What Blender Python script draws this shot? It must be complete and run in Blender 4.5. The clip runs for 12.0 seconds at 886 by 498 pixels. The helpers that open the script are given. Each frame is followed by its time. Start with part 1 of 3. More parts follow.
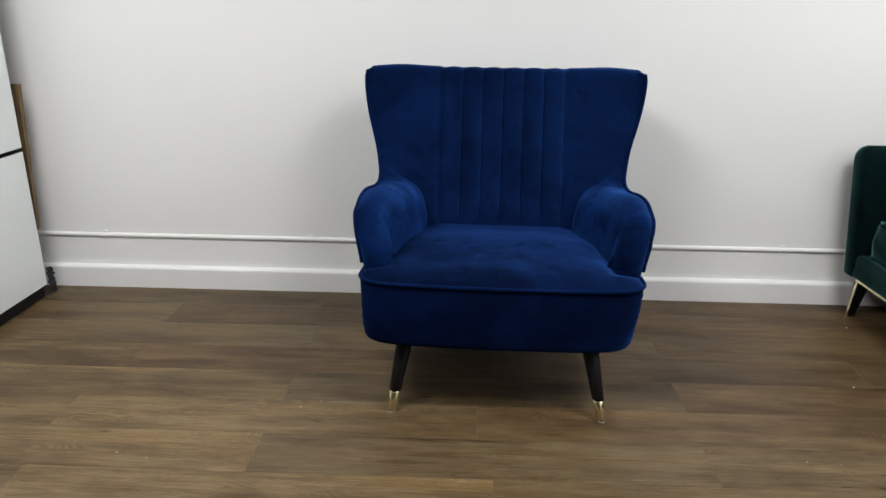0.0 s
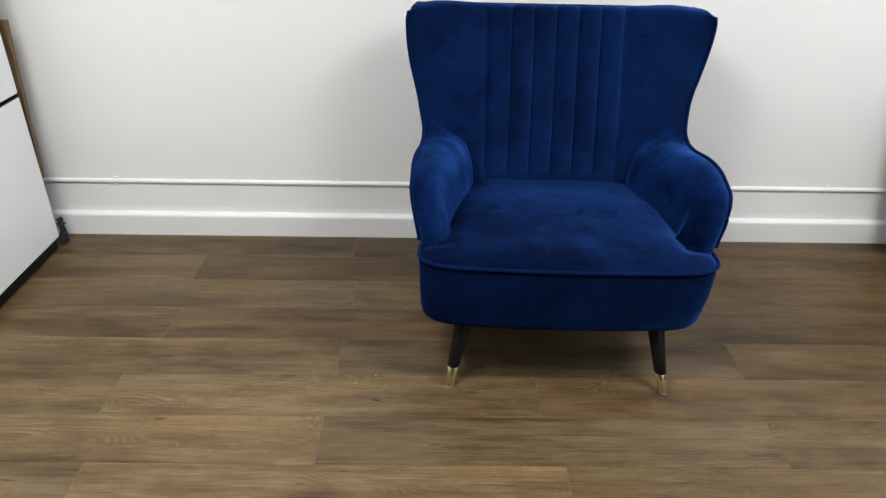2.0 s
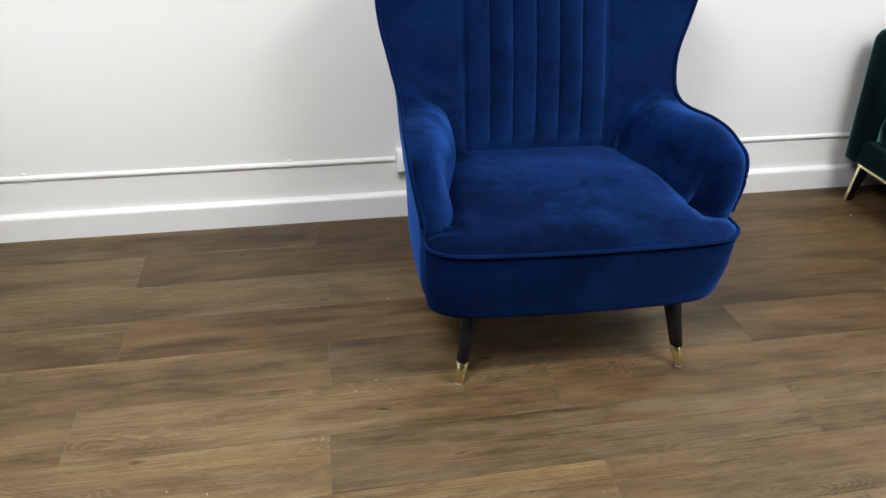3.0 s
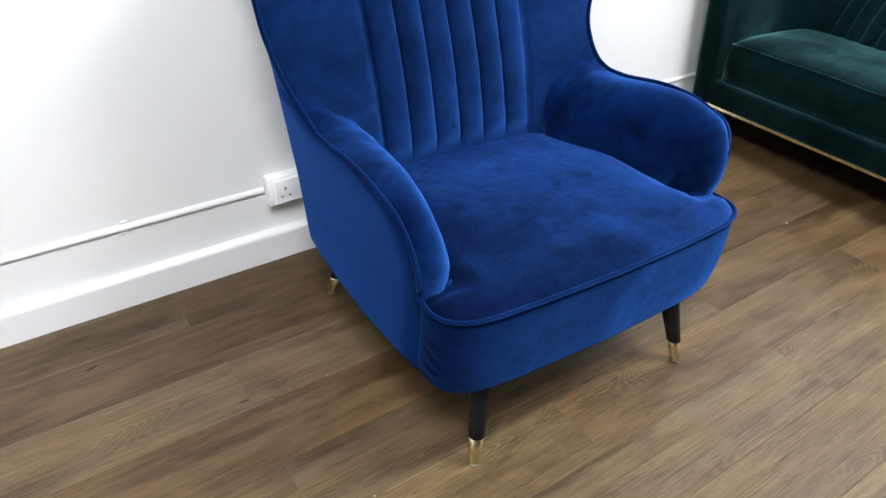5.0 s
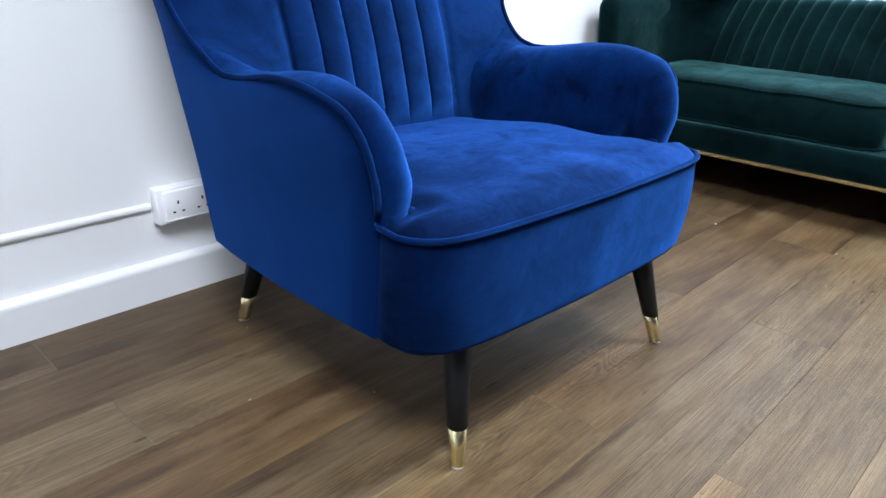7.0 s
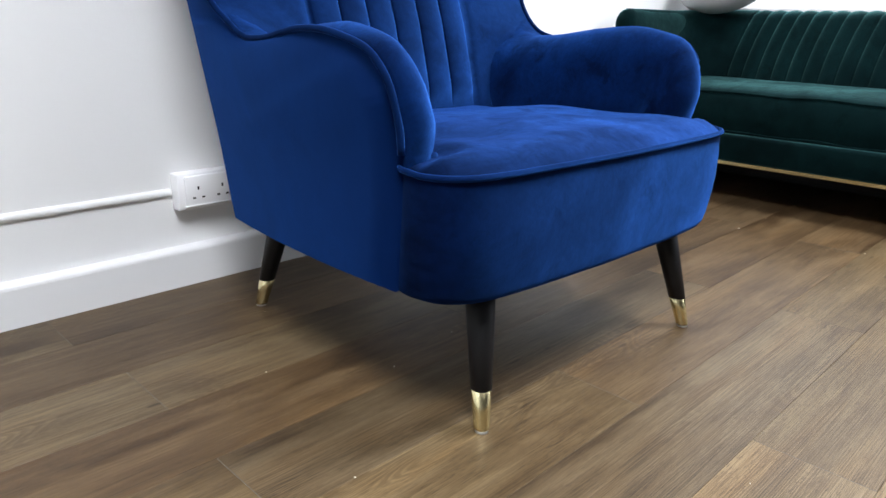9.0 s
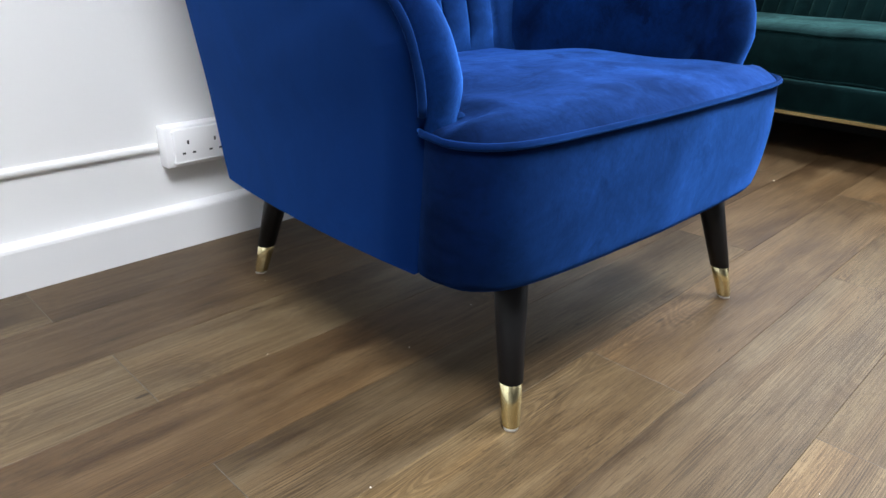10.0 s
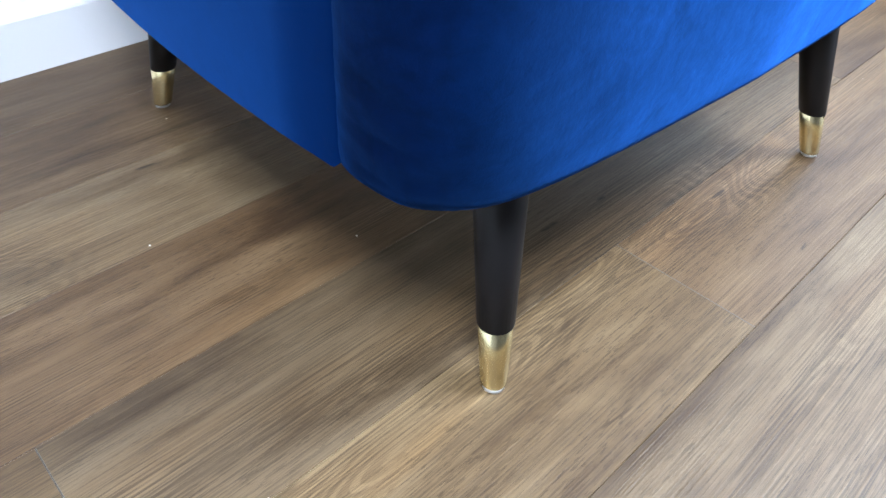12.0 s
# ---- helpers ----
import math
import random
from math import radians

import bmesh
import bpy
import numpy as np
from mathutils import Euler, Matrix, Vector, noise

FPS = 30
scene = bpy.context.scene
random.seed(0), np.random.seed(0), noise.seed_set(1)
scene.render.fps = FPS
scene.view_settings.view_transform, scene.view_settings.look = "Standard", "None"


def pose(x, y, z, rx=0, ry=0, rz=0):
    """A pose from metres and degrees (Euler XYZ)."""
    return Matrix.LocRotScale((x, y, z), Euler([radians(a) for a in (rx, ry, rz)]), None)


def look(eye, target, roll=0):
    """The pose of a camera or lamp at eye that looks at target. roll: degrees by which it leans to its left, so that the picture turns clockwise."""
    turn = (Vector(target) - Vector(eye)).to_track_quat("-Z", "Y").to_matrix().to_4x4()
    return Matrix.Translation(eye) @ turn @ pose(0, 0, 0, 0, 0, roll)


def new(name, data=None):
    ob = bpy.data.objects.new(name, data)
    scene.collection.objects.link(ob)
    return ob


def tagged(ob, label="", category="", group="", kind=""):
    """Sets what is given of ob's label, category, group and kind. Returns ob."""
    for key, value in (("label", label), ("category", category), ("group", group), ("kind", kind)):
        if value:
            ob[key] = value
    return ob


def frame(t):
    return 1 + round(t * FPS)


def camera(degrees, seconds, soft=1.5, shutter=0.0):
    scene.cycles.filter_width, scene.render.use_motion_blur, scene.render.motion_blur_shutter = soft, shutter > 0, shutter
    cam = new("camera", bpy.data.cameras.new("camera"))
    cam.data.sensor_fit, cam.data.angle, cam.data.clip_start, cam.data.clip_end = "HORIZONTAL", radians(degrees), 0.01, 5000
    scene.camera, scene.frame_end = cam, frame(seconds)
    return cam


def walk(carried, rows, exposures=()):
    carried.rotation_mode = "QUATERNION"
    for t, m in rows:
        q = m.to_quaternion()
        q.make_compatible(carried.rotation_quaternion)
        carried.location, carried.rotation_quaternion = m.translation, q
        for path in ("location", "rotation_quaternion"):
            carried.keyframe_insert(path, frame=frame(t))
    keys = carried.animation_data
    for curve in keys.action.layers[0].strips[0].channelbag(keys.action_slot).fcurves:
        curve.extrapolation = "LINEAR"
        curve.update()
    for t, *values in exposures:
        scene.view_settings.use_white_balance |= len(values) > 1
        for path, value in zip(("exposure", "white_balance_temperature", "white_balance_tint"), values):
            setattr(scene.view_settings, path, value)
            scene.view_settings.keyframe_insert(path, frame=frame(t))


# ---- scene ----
import functools

cam = camera(64.8, 12.0)
PATH = [
    (0, (-0.1, 0.743, 1.134), (-0.164, 2.633, 0.483), 0.7),
    (0.5, (-0.136, 0.763, 1.246), (-0.195, 2.575, 0.4), 0.8),
    (1, (-0.171, 0.785, 1.34), (-0.226, 2.562, 0.424), 0.8),
    (1.5, (-0.245, 0.826, 1.353), (-0.295, 2.582, 0.396), 0.9),
    (2, (-0.352, 0.965, 1.351), (-0.333, 2.706, 0.367), 1.0),
    (2.5, (-0.477, 1.083, 1.321), (-0.317, 2.79, 0.291), 1.3),
    (2.7, (-0.536, 1.124, 1.32), (-0.322, 2.809, 0.264), 1.4),
    (4.3, (-0.85, 1.642, 1.214), (-0.077, 3.103, 0.088), 2.5),
    (4.5, (-0.873, 1.7, 1.221), (-0.062, 3.136, 0.089), 2.6),
    (5, (-0.946, 1.817, 1.21), (0.022, 3.149, 0.074), 2.7),
    (5.5, (-1.004, 1.921, 1.136), (0.181, 3.068, 0.005), 2.9),
    (6, (-1.014, 1.908, 1.025), (0.202, 3.027, -0.102), 2.6),
    (6.5, (-0.996, 1.904, 0.898), (0.253, 3.063, -0.149), 2.2),
    (7, (-1.005, 1.933, 0.769), (0.336, 3.205, 0.004), 1.7),
    (7.2, (-1.013, 1.932, 0.735), (0.342, 3.23, 0.043), 1.5),
    (8.8, (-1.049, 1.897, 0.616), (0.295, 3.248, 0.009), 1.0),
    (9, (-1.035, 1.916, 0.615), (0.311, 3.257, -0.008), 1.2),
    (9.5, (-0.995, 1.972, 0.603), (0.34, 3.304, -0.064), 1.1),
    (10, (-0.948, 2.05, 0.616), (0.353, 3.346, -0.175), 1.2),
    (10.5, (-0.876, 2.14, 0.614), (0.379, 3.383, -0.324), 1.4),
    (11, (-0.773, 2.21, 0.547), (0.431, 3.407, -0.51), 1.4),
    (11.5, (-0.69, 2.258, 0.509), (0.433, 3.378, -0.71), 1.8),
    (12, (-0.637, 2.29, 0.525), (0.429, 3.357, -0.788), 2.1),
]

EXPOSURES = [(0.0, -0.58, 6220, 10), (1.5, -0.43, 6200, 10), (2.5, -0.28, 6200, 10), (4.5, 0.16, 5920, 11), (5.0, 0.28, 5900, 11), (5.5, 0.52, 5920, 11), (6.2, 0.64, 5650, 11), (6.6, 0.60, 5580, 11), (7.0, 0.38, 5420, 11), (9.5, 0.33, 5850, 12), (10.5, 0.66, 5650, 11), (12.0, 1.08, 5120, 11)]
walk(cam, [(t, look(eye, target, roll)) for t, eye, target, roll in PATH], EXPOSURES)

# ---- light: flat ceiling panels of an office, a little light from the rest of the room ----
world = bpy.data.worlds.new("room_air")
scene.world = world
world.use_nodes = True
world.node_tree.nodes["Background"].inputs[0].default_value = (0.9, 0.95, 1.0, 1)
world.node_tree.nodes["Background"].inputs[1].default_value = 0.012


def ceiling_panel(x, y, watts, size=0.95):
    data = bpy.data.lights.new("ceiling_panel", "AREA")
    data.shape, data.size, data.energy, data.color = "SQUARE", size, watts, (1.0, 0.97, 0.92)
    ob = new("ceiling_panel", data)
    ob.location = (x, y, 2.66)


# the two 3 W panels are added fill, unseen, for the rest of the office
for lx, ly, watts in ((-1.25, 1.62, 114), (1.4, 1.62, 97), (-1.25, -1.4, 3), (1.4, -1.4, 3)):
    ceiling_panel(lx, ly, watts)

sky = bpy.data.lights.new("window_daylight", "AREA")
sky.shape, sky.size, sky.size_y, sky.energy, sky.color = "RECTANGLE", 3.5, 1.4, 34, (0.92, 0.96, 1.0)
daylight = new("window_daylight", sky)
daylight.matrix_world = look((2.40, 1.49, 1.47), (0.0, 1.49, 1.47))

# ---- materials ----
def material(name):
    m = bpy.data.materials.new(name)
    m.use_nodes = True
    nt = m.node_tree
    return m, nt, nt.nodes["Principled BSDF"]


def node(nt, kind, **values):
    n = nt.nodes.new(kind)
    for key, value in values.items():
        n.inputs[key].default_value = value
    return n


def ramp(nt, fac, stops):
    n = nt.nodes.new("ShaderNodeValToRGB")
    while len(n.color_ramp.elements) < len(stops):
        n.color_ramp.elements.new(0.5)
    for e, (p, c) in zip(n.color_ramp.elements, stops):
        e.position, e.color = p, (*c, 1) if len(c) == 3 else c
    nt.links.new(fac, n.inputs[0])
    return n.outputs[0]


def mix(nt, a, b, fac, blend="MIX"):
    n = nt.nodes.new("ShaderNodeMix")
    n.data_type, n.blend_type = "RGBA", blend
    for sock, v in ((n.inputs[0], fac), (n.inputs[6], a), (n.inputs[7], b)):
        if isinstance(v, (int, float)):
            sock.default_value = v
        elif isinstance(v, tuple):
            sock.default_value = (*v, 1)
        else:
            nt.links.new(v, sock)
    return n.outputs[2]


def coords(nt, scale=(1, 1, 1), shift=None):
    tc = nt.nodes.new("ShaderNodeTexCoord")
    mp = nt.nodes.new("ShaderNodeMapping")
    mp.inputs["Scale"].default_value = scale
    nt.links.new(tc.outputs["Object"], mp.inputs["Vector"])
    if shift is not None:
        nt.links.new(shift, mp.inputs["Location"])
    return mp.outputs[0]


def noise_fac(nt, vec, scale, detail=4.0, rough=0.55, distortion=0.0):
    n = node(nt, "ShaderNodeTexNoise", Scale=scale, Detail=detail, Roughness=rough, Distortion=distortion)
    nt.links.new(vec, n.inputs["Vector"])
    return n.outputs["Fac"]


def bump(nt, bsdf, height, strength, distance):
    n = node(nt, "ShaderNodeBump", Strength=strength, Distance=distance)
    nt.links.new(height, n.inputs["Height"])
    nt.links.new(n.outputs[0], bsdf.inputs["Normal"])


def velvet(name, deep, bright, sheen, sheen_tint, marks, spread=0.5, lie=(0.25, -0.3, 0.0), lit_towards=None):
    """Short pile that leans along lie: marks is how far it is brushed against it."""
    m, nt, b = material(name)
    v = coords(nt)
    patches = noise_fac(nt, v, 3.4, 3.0, 0.5, 0.9)
    if lit_towards:
        # fall of sheen across the seat put into the colour, paler towards one corner
        run = nt.nodes.new("ShaderNodeVectorMath")
        run.operation = "DOT_PRODUCT"
        run.inputs[1].default_value = lit_towards[:3]
        nt.links.new(v, run.inputs[0])
        plus = nt.nodes.new("ShaderNodeMath")
        nt.links.new(patches, plus.inputs[0])
        nt.links.new(run.outputs["Value"], plus.inputs[1])
        offset = nt.nodes.new("ShaderNodeMath")
        nt.links.new(plus.outputs[0], offset.inputs[0])
        offset.inputs[1].default_value = lit_towards[3]
        patches = offset.outputs[0]
    wide = ramp(nt, patches, ((0.42, (0, 0, 0)), (0.58, (1, 1, 1))))
    strokes = ramp(nt, noise_fac(nt, coords(nt, (1.0, 1.7, 1.3)), 9.0, 9.0, 0.70, 0.9), ((0.39, (0, 0, 0)), (0.59, (1, 1, 1))))
    smudge = ramp(nt, noise_fac(nt, v, 13.0, 6.0, 0.66, 0.3), ((0.33, (0.25, 0.25, 0.25)), (0.43, (1, 1, 1))))
    nap = mix(nt, mix(nt, wide, strokes, 0.42), smudge, 1.0, "MULTIPLY")
    feather = ramp(nt, noise_fac(nt, coords(nt, (1.0, 1.5, 1.2)), 75.0, 5.0, 0.65, 0.6), ((0.30, (0.25, 0.25, 0.25)), (0.62, (1.25, 1.25, 1.25))))
    nap = mix(nt, nap, feather, 0.4, "MULTIPLY")
    nap = mix(nt, (0.5, 0.5, 0.5), nap, marks)
    nt.links.new(mix(nt, deep, bright, nap), b.inputs["Base Color"])
    b.inputs["Roughness"].default_value = 0.9
    b.inputs["Specular IOR Level"].default_value = 0.02
    fuzz = noise_fac(nt, v, 700.0, 2.0)
    bump(nt, b, fuzz, 0.25, 0.001)
    crush = mix(nt, noise_fac(nt, v, 42.0, 5.0, 0.6, 0.2), noise_fac(nt, v, 10.0, 4.0, 0.55, 0.4), 0.5)
    tilt = node(nt, "ShaderNodeBump", Strength=0.28 * marks, Distance=0.010)
    nt.links.new(crush, tilt.inputs["Height"])
    lean = nt.nodes.new("ShaderNodeVectorMath")
    lean.inputs[1].default_value = lie
    nt.links.new(tilt.outputs[0], lean.inputs[0])
    pile = nt.nodes.new("ShaderNodeVectorMath")
    pile.operation = "NORMALIZE"
    nt.links.new(lean.outputs[0], pile.inputs[0])
    tips = node(nt, "ShaderNodeBsdfSheen", Roughness=spread)
    lift = ramp(nt, nap, ((0.0, (sheen * 0.42,) * 3), (1.0, (sheen * 1.2,) * 3)))
    nt.links.new(mix(nt, sheen_tint, lift, 1.0, "MULTIPLY"), tips.inputs["Color"])
    nt.links.new(pile.outputs[0], tips.inputs["Normal"])
    both = nt.nodes.new("ShaderNodeAddShader")
    nt.links.new(b.outputs[0], both.inputs[0])
    nt.links.new(tips.outputs[0], both.inputs[1])
    nt.links.new(both.outputs[0], nt.nodes["Material Output"].inputs["Surface"])
    return m


# one blue velvet: lit side panels get a paler base, shaded rail and seat darker
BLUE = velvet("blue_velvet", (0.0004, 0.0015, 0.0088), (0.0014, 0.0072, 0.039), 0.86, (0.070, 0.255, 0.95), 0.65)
PANEL = velvet("smooth_lit_side_velvet", (0.0008, 0.0040, 0.0230), (0.0023, 0.0133, 0.077), 0.30, (0.070, 0.255, 0.94), 0.15, 0.5, (0.0, 0.0, 0.0))
BRUSHED = velvet("brushed_blue_velvet", (0.0003, 0.0012, 0.0064), (0.0011, 0.0053, 0.028), 0.92, (0.078, 0.255, 1.0), 0.80, 0.47, lit_towards=(0.45, 0.30, 0.0, -0.03))
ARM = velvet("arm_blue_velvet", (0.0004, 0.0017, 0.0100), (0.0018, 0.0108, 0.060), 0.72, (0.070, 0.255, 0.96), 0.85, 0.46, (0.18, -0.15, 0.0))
RAIL = velvet("shaded_rail_velvet", (0.0003, 0.0012, 0.0068), (0.0013, 0.0062, 0.035), 0.42, (0.070, 0.255, 0.95), 0.6, 0.42)
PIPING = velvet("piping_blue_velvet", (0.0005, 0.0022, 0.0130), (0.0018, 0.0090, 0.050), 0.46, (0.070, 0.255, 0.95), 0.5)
GREEN = velvet("green_velvet", (0.0007, 0.0029, 0.0033), (0.0021, 0.0092, 0.0099), 1.0, (0.19, 0.46, 0.45), 0.85, 0.36, (0.0, 0.0, 0.0))


def paint(name, colour, rough, grain=220.0, strength=0.08, blotch=0.03):
    m, nt, b = material(name)
    v = coords(nt)
    big = noise_fac(nt, v, 2.2, 3.0)
    nt.links.new(mix(nt, tuple(c * (1 - blotch) for c in colour), colour, big), b.inputs["Base Color"])
    b.inputs["Roughness"].default_value = rough
    bump(nt, b, noise_fac(nt, v, grain, 3.0), strength, 0.001)
    return m


# grey of the unseen walls, chosen to hold down bounced light
FAR = paint("low_bounce_grey", (0.25, 0.25, 0.25), 0.7, 160.0, 0.12)
WALL = paint("white_wall_paint", (0.73, 0.73, 0.72), 0.6, 160.0, 0.12)
GLOSS = paint("white_gloss_paint", (0.74, 0.74, 0.735), 0.34, 90.0, 0.03)
CEIL = paint("ceiling_white", (0.56, 0.56, 0.55), 0.8)
PLASTIC = paint("white_plastic", (0.80, 0.80, 0.80), 0.3, 400.0, 0.02, 0.01)
LACQUER = paint("white_lacquer", (0.72, 0.75, 0.75), 0.16, 40.0, 0.01, 0.02)
BLACK = paint("black_painted_wood", (0.006, 0.006, 0.007), 0.5, 300.0, 0.05, 0.2)
BLACK.node_tree.nodes["Principled BSDF"].inputs["Specular IOR Level"].default_value = 0.25
DARK = paint("black_lining_and_shade", (0.01, 0.01, 0.011), 0.8, 500.0, 0.2, 0.2)
PIN = paint("black_slot", (0.01, 0.01, 0.01), 0.6)
PAD = paint("white_foot_pad", (0.5, 0.49, 0.45), 0.6)
CRUMB = paint("pale_crumb", (0.7, 0.66, 0.58), 0.8)
SAND = paint("sand_blind_fabric", (0.52, 0.45, 0.32), 0.9, 120.0, 0.5, 0.35)
GLOBE = paint("white_globe", (0.8, 0.8, 0.8), 0.25, 60.0, 0.02, 0.01)


GLASS = material("window_glass")[0]
GLASS.node_tree.nodes["Principled BSDF"].inputs["Transmission Weight"].default_value = 1.0
GLASS.node_tree.nodes["Principled BSDF"].inputs["Roughness"].default_value = 0.02


def metal(name, colour, rough):
    m, nt, b = material(name)
    b.inputs["Metallic"].default_value = 1.0
    v = coords(nt, (1, 1, 0.05))
    n = noise_fac(nt, v, 500.0, 3.0)
    nt.links.new(mix(nt, tuple(c * 0.96 for c in colour), colour, n), b.inputs["Base Color"])
    nt.links.new(ramp(nt, n, ((0.3, (rough * 0.95,) * 3), (0.7, (rough * 1.08,) * 3))), b.inputs["Roughness"])
    return m


BRASS = metal("brushed_brass", (0.86, 0.77, 0.44), 0.2)


def board_material():
    m, nt, b = material("raw_brown_board")
    v = coords(nt, (6, 6, 0.8))
    n = noise_fac(nt, v, 14.0, 6.0, 0.6, 0.6)
    nt.links.new(ramp(nt, n, ((0.3, (0.07, 0.042, 0.018)), (0.7, (0.2, 0.13, 0.06)))), b.inputs["Base Color"])
    b.inputs["Roughness"].default_value = 0.8
    bump(nt, b, n, 0.4, 0.002)
    return m


BOARD = board_material()


def plank_material(name, tint):
    """Grey-brown oak vinyl: each plank shifts its own grain and tone."""
    m, nt, b = material(name)
    info = nt.nodes.new("ShaderNodeObjectInfo")
    off = nt.nodes.new("ShaderNodeVectorMath")
    off.operation = "MULTIPLY"
    off.inputs[1].default_value = (37.0, 23.0, 11.0)
    nt.links.new(info.outputs["Random"], off.inputs[0])
    shift = off.outputs[0]
    def stretched(x, y, detail, rough, distort):
        return noise_fac(nt, coords(nt, (x, y, 1), shift), 1.0, detail, rough, distort)

    cloud = stretched(1.1, 7.0, 3.0, 0.5, 0.35)
    streak = stretched(2.2, 60.0, 4.0, 0.6, 0.2)
    grain = stretched(5.0, 480.0, 4.0, 0.70, 0.0)
    fine = stretched(12.0, 700.0, 2.0, 0.6, 0.0)
    ticks = stretched(60.0, 560.0, 2.0, 0.55, 0.0)
    place = nt.nodes.new("ShaderNodeSeparateXYZ")
    nt.links.new(coords(nt, (1, 1, 1), shift), place.inputs[0])

    def scaled(value, factor, plus=None):
        n = nt.nodes.new("ShaderNodeMath")
        n.operation = "MULTIPLY" if plus is None else "MULTIPLY_ADD"
        nt.links.new(value, n.inputs[0])
        n.inputs[1].default_value = factor
        if plus is not None:
            nt.links.new(plus, n.inputs[2])
        return n.outputs[0]

    # growth lines about three and a half millimetres apart, drifting slowly along the plank
    drift = scaled(stretched(1.0, 9.0, 2.0, 0.5, 0.0), 60.0, scaled(stretched(8.0, 80.0, 3.0, 0.55, 0.0), 11.0, scaled(place.outputs[1], 2 * math.pi / 0.0036)))
    wave = nt.nodes.new("ShaderNodeMath")
    wave.operation = "SINE"
    nt.links.new(drift, wave.inputs[0])
    mottle = stretched(7.0, 26.0, 4.0, 0.62, 0.3)
    patch = ramp(nt, stretched(2.2, 10.0, 2.0, 0.5, 0.3), ((0.53, (0, 0, 0)), (0.66, (1, 1, 1))))
    swell = node(nt, "ShaderNodeMath")
    swell.operation = "MULTIPLY"
    swell.inputs[1].default_value = 190.0
    rings = node(nt, "ShaderNodeMath")
    rings.operation = "SINE"
    nt.links.new(stretched(2.6, 11.0, 1.0, 0.35, 0.1), swell.inputs[0])
    nt.links.new(swell.outputs[0], rings.inputs[0])
    tone = mix(nt, mix(nt, streak, cloud, 0.74), mottle, 0.30)
    base = ramp(nt, tone, ((0.38, (0.044, 0.030, 0.018)), (0.46, (0.080, 0.059, 0.038)), (0.54, (0.114, 0.089, 0.062)), (0.62, (0.140, 0.114, 0.083))))
    warm = ramp(nt, stretched(1.3, 8.0, 3.0, 0.5, 0.6), ((0.50, (0, 0, 0)), (0.68, (1, 1, 1))))
    base = mix(nt, base, (0.130, 0.084, 0.041), mix(nt, (0, 0, 0), warm, 0.42))
    growth = scaled(wave.outputs[0], 0.065, grain)
    lines = ramp(nt, growth, ((0.42, (0.34, 0.30, 0.25)), (0.485, (0.80, 0.78, 0.74)), (0.515, (1.02, 1.02, 1.01)), (0.60, (1.10, 1.10, 1.09)), (0.66, (1.40, 1.39, 1.35))))
    hair = ramp(nt, fine, ((0.42, (0.50, 0.47, 0.43)), (0.47, (1, 1, 1))))
    dots = ramp(nt, ticks, ((0.385, (0.28, 0.25, 0.21)), (0.42, (1, 1, 1))))
    figure = ramp(nt, rings.outputs[0], ((0.0, (0.45, 0.41, 0.36)), (0.5, (1, 1, 1))))
    knots = ramp(nt, stretched(9.0, 34.0, 2.0, 0.5, 0.4), ((0.245, (0.30, 0.27, 0.24)), (0.275, (1, 1, 1))))
    brushed = ramp(nt, stretched(1.7, 9.0, 3.0, 0.55, 0.4), ((0.38, (0.15, 0.15, 0.15)), (0.60, (1, 1, 1))))
    base = mix(nt, base, mix(nt, (1, 1, 1), lines, brushed), 0.62, "MULTIPLY")
    base = mix(nt, base, hair, 0.5, "MULTIPLY")
    pitted = ramp(nt, stretched(3.0, 16.0, 3.0, 0.55, 0.3), ((0.40, (0.15, 0.15, 0.15)), (0.62, (1, 1, 1))))
    base = mix(nt, base, mix(nt, (1, 1, 1), dots, pitted), 0.5, "MULTIPLY")
    base = mix(nt, base, mix(nt, (1, 1, 1), figure, patch), 0.5, "MULTIPLY")
    base = mix(nt, base, knots, 1.0, "MULTIPLY")
    hue = ramp(nt, info.outputs["Random"], ((0.0, (0.96, 0.96, 0.96)), (0.5, (1.07, 1.07, 1.07)), (1.0, (1.16, 1.15, 1.14))))
    nt.links.new(mix(nt, mix(nt, base, hue, 1.0, "MULTIPLY"), tint, 1.0, "MULTIPLY"), b.inputs["Base Color"])
    nt.links.new(ramp(nt, growth, ((0.3, (0.50,) * 3), (0.7, (0.36,) * 3))), b.inputs["Roughness"])
    b.inputs["Specular IOR Level"].default_value = 0.30
    bump(nt, b, growth, 0.38, 0.0008)
    return m


TONES = {"red": (0.84, 0.69, 0.47), "warm": (1.06, 0.95, 0.65), "grey": (1.03, 0.95, 0.72), "tan": (1.38, 1.27, 0.95), "brown": (0.78, 0.67, 0.48), "sand": (1.27, 1.16, 0.83), "slate": (0.80, 0.74, 0.57), "rust": (1.04, 0.86, 0.58), "chestnut": (1.05, 0.90, 0.63)}
PLANKS = {tone: plank_material("oak_vinyl_" + tone, tint) for tone, tint in TONES.items()}


# ---- mesh helpers ----
def part(name, bm, mat, parent=None, label="", smooth=True):
    """One mesh object, under a thing or a part when parent is given."""
    me = bpy.data.meshes.new(name)
    bmesh.ops.recalc_face_normals(bm, faces=bm.faces)
    bm.to_mesh(me)
    bm.free()
    me.materials.append(mat)
    for p in me.polygons:
        p.use_smooth = smooth
    ob = new(name, me)
    ob.parent = parent
    if label:
        tagged(ob, label)
    return ob


def thing(name, place, label, category, turn=0.0, group="", kind=""):
    ob = new(name)
    ob.matrix_basis = pose(*place, 0, 0, turn)
    return tagged(ob, label, category, group, kind)


